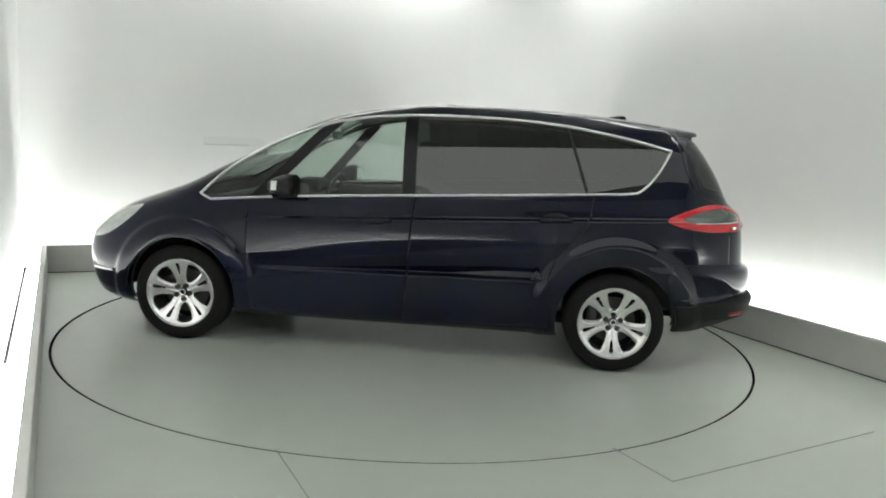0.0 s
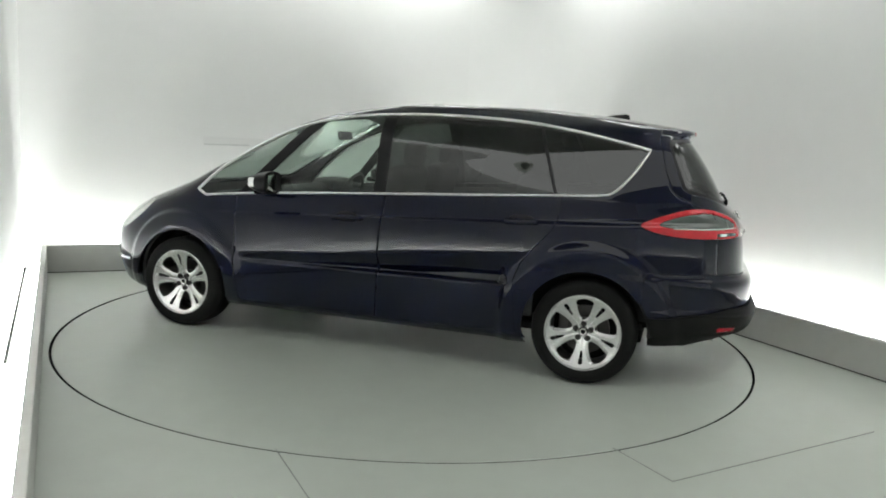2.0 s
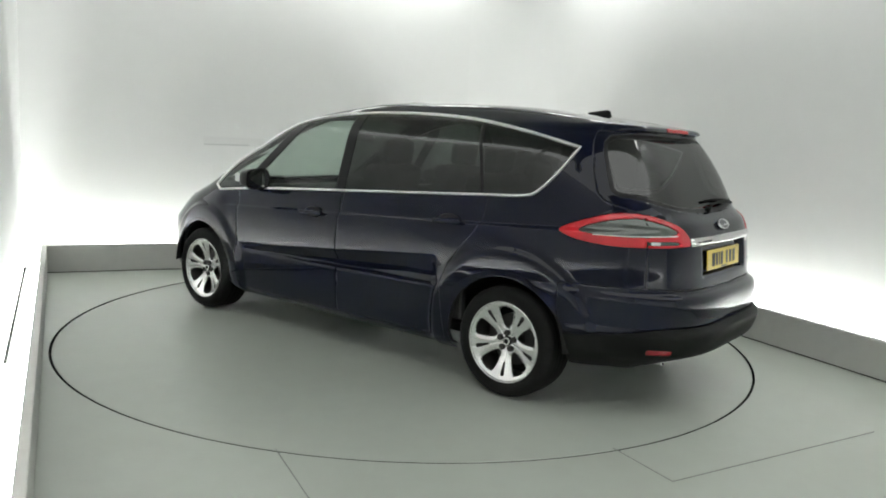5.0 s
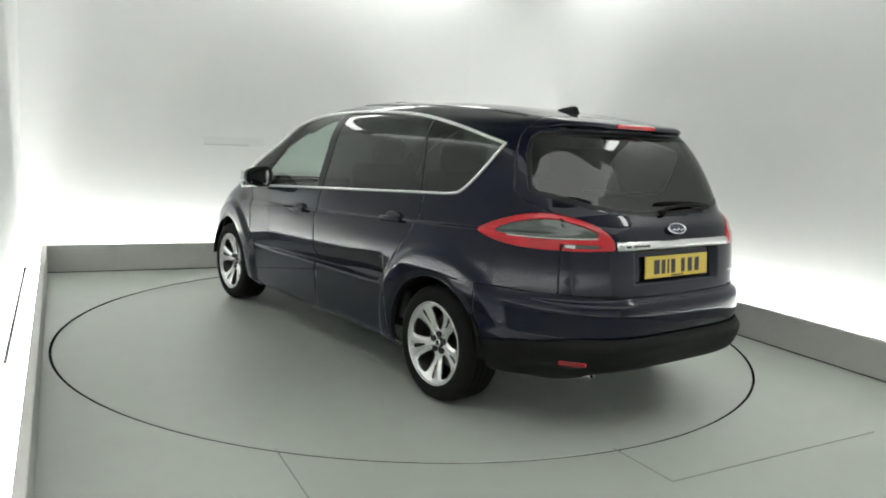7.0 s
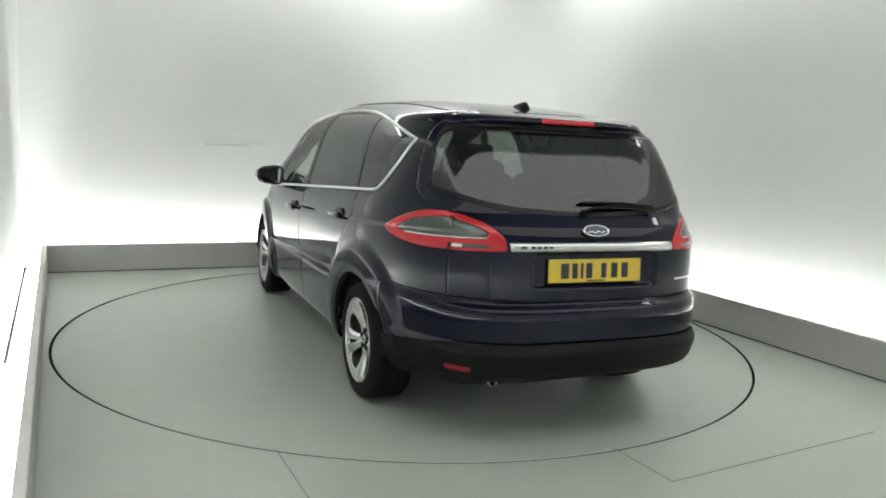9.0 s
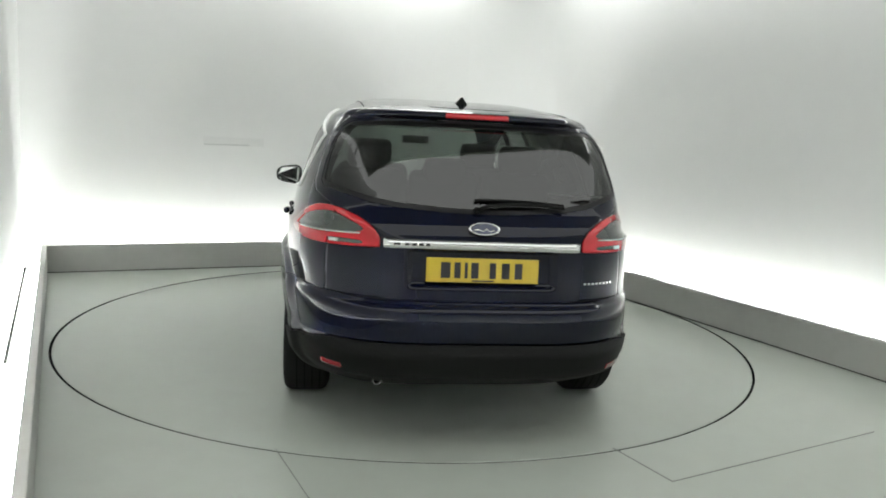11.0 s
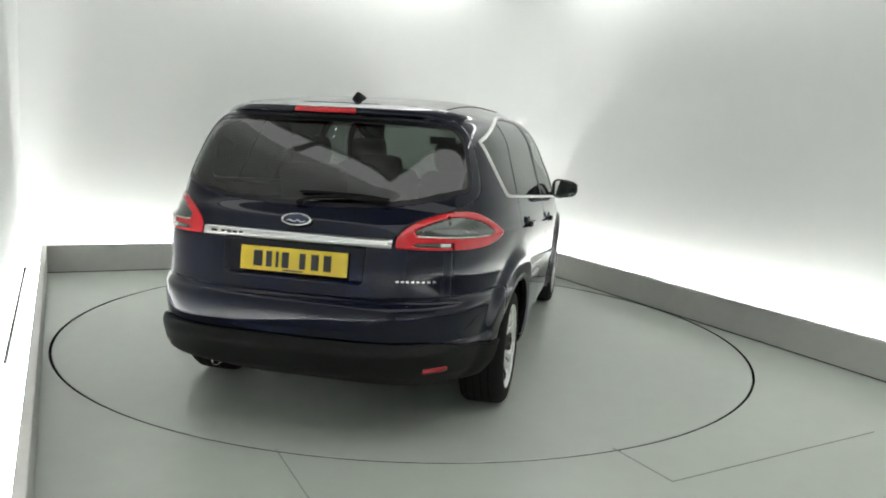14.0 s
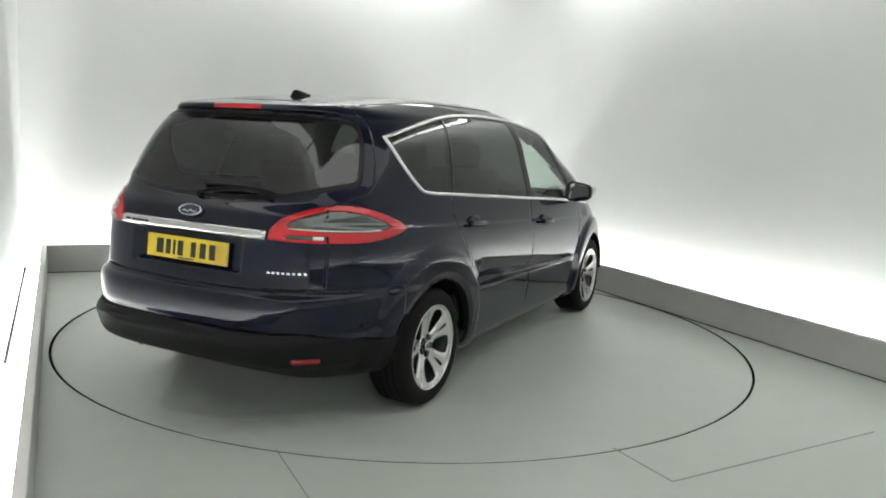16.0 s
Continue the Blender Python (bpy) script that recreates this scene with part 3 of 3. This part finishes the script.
# -- lamps, split where the tailgate closes --
SPLIT = np.abs(REAR_PHI - math.radians(44) * .88) - .0036
for side, s in (("L", 1), ("R", -1)):
    lamp = panel("tail_lamp", np.minimum.reduce([T_OUT - .002, -T_IN, -T_LOW, SPLIT]), RED_LENS, sides=side, push=.004, label="red tail lamp with a smoked centre")
    panel("smoked_lens", np.minimum(T_IN - .0015, SPLIT), SMOKE_LENS, lamp, "smoked grey lamp lens", side, .01, .001)
    panel("reversing_lens", np.minimum(T_LOW - .001, SPLIT), SMOKE_LENS, lamp, "dark lower lamp strip", side, .01, .001)
    line = []
    for k in range(19):
        a = math.radians(60 - 26 * k / 18)
        z = .9765 + .010 * math.sin(k / 18 * math.pi * .5) * (k / 18)
        # walk out along this bearing to the surface
        j = int(np.argmin(np.abs(GZ[0] - z)))
        bearing = np.arctan2(GY[:, j], -(GX[:, j] + 1.4))
        half = GX.shape[0] // 2
        x, y = np.interp(a, bearing[:half], GX[:half, j]), np.interp(a, bearing[:half], GY[:half, j])
        line.append((x - .005, s * (y + .004), z))
    part("light_guide", tube(line, .0034, 6), CLEAR_LENS, lamp, "thin white light guide", smooth=True)
    z, y = .947, .675
    part("reversing_bulb", box(.012, .05, .016, Matrix.Translation((surf_x(y, z) - .006, s * y, z)) @ pose(0, 0, 0, 0, 0, -s * 38), .004), CLEAR_LENS, lamp, "clear reversing lamp")
    head = panel("headlamp", HL - .002, HEAD_LENS, sides=side, push=.002, label="clear wraparound headlamp")
    ref = np.where(REARWARD > 0, np.minimum(.055 - np.abs(REAR_PHI - math.radians(39.0) * .88), .0125 - np.abs(GZ - .392)), -1)
    panel("reflector", ref, RED_DIM, lower_bumper, "red bumper reflector", side, .006, .0125)
    part("fog_trim", tube([flank(x, .415 + .03 * (2.12 - x), s, .004) for x in (2.14, 2.08, 2.02, 1.95)], .011, 8), CHROME, CAR, "chrome fog lamp strip", smooth=True)

# -- tail furniture --
n = 41
ys = [-.455 + .91 * k / (n - 1) for k in range(n)]
bm = bmesh.new()
rows = []
for y in ys:
    top, bot = .972, .927
    ring = []
    for z, o in ((bot, -.002), (bot + .004, .010), (.5 * (top + bot) + .004, .015), (top - .004, .010), (top, -.002)):
        ring.append(bm.verts.new((surf_x(y, z) - o, y, z)))
    rows.append(ring)
for a, b in zip(rows, rows[1:]):
    for k in range(4):
        bm.faces.new((a[k], a[k + 1], b[k + 1], b[k]))
bm.faces.new(rows[0])
bm.faces.new(rows[-1][::-1])
bmesh.ops.recalc_face_normals(bm, faces=bm.faces)
strip = part("tailgate_strip", bm, SATIN, gate, "satin chrome strip between the lamps", smooth=True)
for y0, w in ((.395, .028), (.350, .020), (.318, .020), (.288, .020), (.258, .018)):
    part("lettering", box(.003, w, .010, Matrix.Translation((surf_x(y0, .951) - .016, y0, .951))), INK, strip)
for k in range(8):
    y = -.49 - .0215 * k
    part("lettering", box(.003, .014, .009, Matrix.Translation((surf_x(y, .785 - .002 * k) - .002, y, .785)) @ pose(0, 0, 0, 0, 0, 12 + 2.4 * k)), SATIN, gate, "small silver lettering bar")
# oval badge
bz = 1.020
bx = surf_x(0, bz) - .004
tilt = math.degrees(math.atan2(surf_x(0, 1.04) - surf_x(0, 1.0), .04))
M = Matrix.Translation((bx, 0, bz)) @ pose(0, 0, 0, 0, tilt) @ pose(0, 0, 0, 0, 0, 90) @ Matrix.Diagonal((.074, 1, .031, 1))
badge = part("badge", lathe([(.01, .012), (.80, .012), (.84, .004), (.84, 0), (.01, 0)], 40, False, M), BADGE_BLUE, gate, "oval badge with a chrome rim", smooth=False)
part("badge_rim", lathe([(.84, 0), (.84, .012), (.92, .017), (1, .012), (1, 0)], 40, True, M), CHROME, badge, smooth=True)
part("badge_mark", tube([(bx - .014, .045 - .018 * k, bz + .006 * math.sin(k * 2.6)) for k in range(6)], .0036, 6), CHROME, badge, smooth=True)
# number plate
pz = .838
ptilt = 5
PM = Matrix.Translation((surf_x(0, pz) - .016, 0, pz)) @ pose(0, 0, 0, 0, ptilt)
plate = part("number_plate", box(.008, .52, .111, PM, .003), PLATE_Y, gate, "yellow number plate with dark characters as bars")
for k, y in enumerate((.172, .118, .078, .038, -.045, -.105, -.165)):
    w = (.044, .029, .014, .034, .029, .036, .036)[k]
    part("plate_character", box(.003, w, .072, PM @ Matrix.Translation((-.005, y, 0)), .001), INK, plate)
part("plate_caption", box(.002, .10, .007, PM @ Matrix.Translation((-.005, 0, -.047))), INK, plate)
# spoiler over the rear screen
spoiler = panel("spoiler", SPOILER - .001, PAINT, gate, thick=.004)
BRAKE = np.where(REARWARD > 0, np.minimum(np.minimum(.155 - GY, GZ - 1.517), np.minimum(1.541 - GZ, -1.9 - GX)), -1)
panel("brake_light", BRAKE, RED_LENS, spoiler, "red high-level brake light", thick=.004, push=.004)
# wiper
arm = [(surf_x(y, z) - .022, y, z) for y, z in ((.02, 1.105), (-.04, 1.125), (-.16, 1.135), (-.30, 1.133), (-.40, 1.124))]
wiper = part("rear_wiper", tube(arm, .0085, 8), BLACK, gate, "black rear wiper", smooth=True)
part("wiper_blade", tube([(surf_x(y, z) - .012, y, z) for y, z in ((.03, 1.146), (-.10, 1.149), (-.25, 1.146), (-.40, 1.134))], .007, 6), RUBBER, wiper, smooth=True)
part("wiper_hub", lathe([(.004, 0), (.018, 0), (.016, .024), (.004, .026)], 20, True, Matrix.Translation((surf_x(0, 1.098) + .002, .02, 1.098)) @ pose(0, 0, 0, 0, 0, 90)), BLACK, wiper, smooth=True)
# roof aerial: shark fin
bm = bmesh.new()
fin = []
for x, w, h in ((-1.36, .006, .006), (-1.41, .028, .018), (-1.45, .034, .028), (-1.49, .036, .036), (-1.51, .030, .032), (-1.52, .018, .0)):
    z = float(1.652 - .0385 * ((x + .64) / .81) ** 2)
    fin.append([bm.verts.new((x, y * w, z - .008 + zz * (h + .008))) for y, zz in ((-1, 0), (-.55, .55), (-.12, 1), (.12, 1), (.55, .55), (1, 0))])
for a, b in zip(fin, fin[1:]):
    for k in range(5):
        bm.faces.new((a[k], a[k + 1], b[k + 1], b[k]))
bm.faces.new(fin[-1])
bmesh.ops.recalc_face_normals(bm, faces=bm.faces)
part("aerial", bm, BLACK, CAR, "black shark fin aerial", smooth=True)
# exhaust
part("exhaust_tip", lathe([(.020, 0), (.024, 0), (.024, .16), (.020, .16)], 24, True, Matrix.Translation((-2.17, .45, .285)) @ pose(0, 0, 0, 0, 0, -90)), SATIN, CAR, "bright metal exhaust tip", smooth=True)

# -- door handles and mirrors --
for s in (1, -1):
    for x, z in ((.125, .888), (-1.01, .956)):
        q = flank(x, z, s)
        h = part("door_handle", box(.205, .030, .034, Matrix.Translation(q + Vector((0, s * .024, 0))) @ pose(0, 0, 0, 0, 2.7), .012, 3), PAINT, CAR, smooth=True)
        # raised black disc paints in the shade of the hollow behind the handle
        part("handle_recess_shade", lathe([(.004, .004), (.85, .004), (1, -.001)], 28, False, Matrix.Translation(q) @ Matrix.Diagonal((.085, s, .042, 1))), GLOSS_BLACK, h)
    M = Matrix.Translation((.715, s * 1.0, 1.073))
    bm = bmesh.new()
    rows = []
    for k in range(9):
        t = k / 8
        x = .085 - .15 * t
        w = .100 * (.35 + .65 * math.sin(min(1, t * 1.25) * math.pi / 2) ** .8)
        h = .070 * (.35 + .65 * math.sin(min(1, t * 1.25) * math.pi / 2) ** .8)
        ring = []
        for j in range(24):
            a = 2 * math.pi * j / 24
            ca, sa = math.cos(a), math.sin(a)
            y = math.copysign(abs(ca) ** .6, ca) * w
            z = math.copysign(abs(sa) ** .6, sa) * h * (1 - .18 * y / .1)
            ring.append(bm.verts.new(M @ Vector((x - .25 * y * y / .1, s * y, z))))
        rows.append(ring)
    for a, b in zip(rows, rows[1:]):
        for j in range(24):
            bm.faces.new((a[j], a[(j + 1) % 24], b[(j + 1) % 24], b[j]))
    bm.faces.new(rows[0])
    inner = [bm.verts.new(v.co.lerp(M @ Vector((-.05, 0, 0)), .1) + Vector((.012, 0, 0))) for v in rows[-1]]
    for j in range(24):
        bm.faces.new((rows[-1][j], rows[-1][(j + 1) % 24], inner[(j + 1) % 24], inner[j]))
    back = bm.faces.new(inner)
    bmesh.ops.recalc_face_normals(bm, faces=bm.faces)
    mir = part("door_mirror", bm, GLOSS_BLACK, CAR, "dark door mirror with a clear repeater", smooth=True)
    gm = bmesh.new()
    gv = []
    for j in range(24):
        a = 2 * math.pi * j / 24
        ca, sa = math.cos(a), math.sin(a)
        y, z = math.copysign(abs(ca) ** .6, ca) * .088, math.copysign(abs(sa) ** .6, sa) * .060
        z *= 1 - .18 * y / .1
        gv.append(gm.verts.new(M @ Vector((-.066 - .17 * y - .25 * y * y / .1, s * y, z))))
    gm.faces.new(gv if s < 0 else gv[::-1])
    part("mirror_glass", gm, material("mirror_glass", (.5, .52, .5), .03, 1.0), mir, "mirror glass")
    part("repeater", box(.055, .014, .060, M @ Matrix.Translation((.02, s * .080, .006)) @ pose(0, 0, 0, 0, 0, s * 30), .007, 3), CLEAR_LENS, mir, "clear side repeater")
    part("mirror_arm", box(.10, .13, .035, Matrix.Translation((.74, s * .915, 1.02)) @ pose(0, 0, 0, s * -12), .012), BLACK, mir)

# -- underside and wheel wells --
part("floor_pan", box(3.5, 1.36, .05, Matrix.Translation((0, 0, .27)), .01), BLACK, CAR)
for x in (-WHEEL_X, WHEEL_X):
    for s in (1, -1):
        bm = bmesh.new()
        rows = []
        for k in range(33):
            a = math.radians(2 + 176 * k / 32)
            r = ARCH_R + .004
            ring = [bm.verts.new((x + rr * math.cos(a), s * y, WHEEL_Z + rr * math.sin(a))) for rr, y in ((r, .90), (r + .02, .86), (r + .02, .62), (.02, .60))]
            rows.append(ring)
        for a, b in zip(rows, rows[1:]):
            for j in range(3):
                bm.faces.new((a[j], a[j + 1], b[j + 1], b[j]))
        part("wheel_liner", bm, BLACK, CAR)


# -- wheels --
def wheel(x, s, phase):
    w = new("wheel")
    w.parent = CAR
    w.matrix_basis = Matrix.Translation((x, s * .885, .317)) @ pose(0, 0, 0, 0, 0, 0 if s > 0 else 180)
    tyre = [(.226, .012), (.232, .018), (.262, .024), (.290, .018), (.306, .004), (.3145, -.012), (.317, -.05), (.3175, -.10), (.317, -.15), (.3145, -.188), (.30, -.206), (.262, -.222), (.228, -.21)]
    t = part("tyre", lathe(tyre, 88, True), RUBBER, w, "black road tyre", smooth=True)
    for y in (-.045, -.085, -.125, -.165):
        part("tread_groove", lathe([(.3178, y), (.3178, y - .007)], 88, False), SEAM, t)
    part("rim", lathe([(.228, -.20), (.230, -.20), (.232, -.205), (.228, .004), (.231, .014), (.228, .019), (.222, .014), (.219, -.002), (.221, -.02)], 88, True), ALLOY, w, "silver alloy rim", smooth=True)
    part("barrel", lathe([(.2225, -.02), (.212, -.05), (.200, -.12), (.205, -.20), (.2275, -.20)], 72, False), DARK_METAL, w, "dark inner barrel", smooth=True)
    # spoked face
    nr, na = 46, 300
    r = np.linspace(.024, .222, nr)[:, None] * np.ones((1, na + 1))
    a = np.linspace(0, 2 * math.pi, na + 1)[None, :] * np.ones((nr, 1))
    loc = (a - math.radians(phase) + math.pi / 5) % (2 * math.pi / 5) - math.pi / 5
    lat_open = r * np.sin(math.pi / 5 - np.abs(loc))
    lat_slot = r * np.sin(np.abs(loc))
    w_open = np.interp(r, [0, .070, .080, .10, .13, .16, .185, .197, .2045, .23], [-.02, -.008, .012, .025, .037, .046, .050, .044, -.004, -.03])
    w_slot = np.interp(r, [0, .112, .120, .150, .185, .194, .200, .23], [-.02, -.008, .005, .0085, .0125, .012, -.004, -.03])
    g = np.minimum(lat_open - w_open, lat_slot - w_slot)
    y = -.040 + .044 * (r / .222) ** 1.6 + .007 * np.clip(np.minimum(lat_open - w_open, lat_slot + .01) / .016, 0, 1)
    pts = np.stack([r * np.cos(a), y, r * np.sin(a)], -1)
    v, f = clip_grid(pts, g)
    face = link_mesh("spokes", v, f, ALLOY, w, "five forked silver spokes", weld=1e-5)
    face.modifiers.new("thickness", "SOLIDIFY").thickness = .018
    face.modifiers["thickness"].offset = 1.0 if face.data.polygons[0].normal.y < 0 else -1.0
    part("hub_cap", lathe([(.002, -.020), (.020, -.021), (.028, -.026), (.030, -.05), (.002, -.05)], 28, True), GLOSS_BLACK, w, "dark hub cap", smooth=True)
    part("hub_ring", lathe([(.014, -.0195), (.021, -.0185), (.024, -.022), (.014, -.024)], 28, True), SATIN, w)
    for k in range(5):
        b = math.radians(phase + 36 + 72 * k)
        part("wheel_nut", lathe([(.002, -.022), (.010, -.020), (.012, -.024), (.012, -.05), (.002, -.05)], 12, True, Matrix.Translation((.047 * math.cos(b), 0, .047 * math.sin(b)))), DARK_METAL, w)
        # black ring stands in for the shade inside each nut's pocket
        part("nut_pocket_shade", lathe([(.0125, -.0215), (.0165, -.0205), (.0165, -.05), (.0125, -.05)], 14, True, Matrix.Translation((.047 * math.cos(b), 0, .047 * math.sin(b)))), GLOSS_BLACK, w)
    part("brake_disc", lathe([(.07, -.10), (.148, -.10), (.148, -.125), (.07, -.125)], 48, True), DARK_METAL, w, "dull metal brake disc", smooth=False)
    part("brake_hub", lathe([(.002, -.07), (.075, -.07), (.08, -.13), (.002, -.13)], 32, True), DARK_METAL, w)
    part("caliper", box(.07, .07, .13, Matrix.Translation((.125 * s, -.115, .02)), .012), DARK_METAL, w)
    part("wheel_back", lathe([(.205, -.17), (.002, -.17)], 40, False), BLACK, w)
    return w


wheel(-WHEEL_X, 1, -90)
wheel(WHEEL_X, 1, 82)
wheel(-WHEEL_X, -1, 80)
wheel(WHEEL_X, -1, 100)


# -- cabin --
def seat(x, y, w, rise=0.0):
    b = part("seat", box(.48, w, .16, Matrix.Translation((x, y, .60)) @ pose(0, 0, 0, 0, -5), .05, 3), FABRIC, CAR, "dark fabric seat", smooth=True)
    part("backrest", box(.14, w, .62, Matrix.Translation((x - .30, y, .60 + .32)) @ pose(0, 0, 0, 0, -14), .055, 3), FABRIC, b, smooth=True)
    part("headrest", box(.10, .26, .17, Matrix.Translation((x - .40, y, 1.31 + rise)) @ pose(0, 0, 0, 0, -10), .045, 3), FABRIC, b, smooth=True)
    for o in (-.05, .05):
        part("headrest_post", tube([(x - .375, y + o, 1.18), (x - .395, y + o, 1.28)], .006, 6), SATIN, b)
    part("seat_base", box(.40, w * .85, .24, Matrix.Translation((x, y, .40)), .02), TRIM, b)


for y in (.38, -.38):
    seat(.28, y, .50)
for y in (.46, -.46):
    seat(-.62, y, .43)
seat(-.62, 0, .43, -.09)
part("cabin_floor", box(2.9, 1.24, .04, Matrix.Translation((-.3, 0, .33)), .01), TRIM, CAR)
part("boot_floor", box(.9, 1.25, .35, Matrix.Translation((-1.72, 0, .53)), .03), TRIM, CAR)
dash = part("dashboard", box(.55, 1.46, .34, Matrix.Translation((1.08, 0, .82)) @ pose(0, 0, 0, 0, 8), .09, 4), TRIM, CAR, "dark moulded dashboard", smooth=True)
part("instrument_cowl", box(.22, .36, .10, Matrix.Translation((.88, -.38, 1.0)), .04, 3), TRIM, dash, smooth=True)
wheel_m = Matrix.Translation((.72, -.38, .93)) @ pose(0, 0, 0, 0, 0, 90) @ pose(0, 0, 0, -24)
part("steering_wheel", lathe([(.165, 0), (.18, .014), (.195, 0), (.18, -.014)], 40, True, wheel_m), TRIM, dash, "dark steering wheel", smooth=True)
part("wheel_boss", box(.30, .03, .08, wheel_m, .012), TRIM, dash)
part("interior_mirror", box(.025, .22, .065, Matrix.Translation((.60, 0, 1.40)) @ pose(0, 0, 0, 0, 10), .01), GLOSS_BLACK, CAR, "dark interior mirror")
for s in (1, -1):
    for x in (.45, -.62):
        part("door_trim", box(.95, .05, .62, Matrix.Translation((x, s * .835, .68)), .02), TRIM, CAR)
part("roof_lining", box(1.5, .8, .02, Matrix.Translation((-.75, 0, 1.545)), .008), TRIM, CAR)


def motions():
    """The turntable and the car on it turn together."""
    off = Matrix.Translation((TURN_OFF[0], TURN_OFF[1], 0))
    times = [k * .5 for k in range(33)]
    walk(TABLE, [(t, pose(TABLE_X, TABLE_Y, 0, 0, 0, turn_at(t))) for t in times])
    walk(CAR, [(t, pose(0, 0, 0, 0, 0, turn_at(t)) @ off) for t in times])


motions()
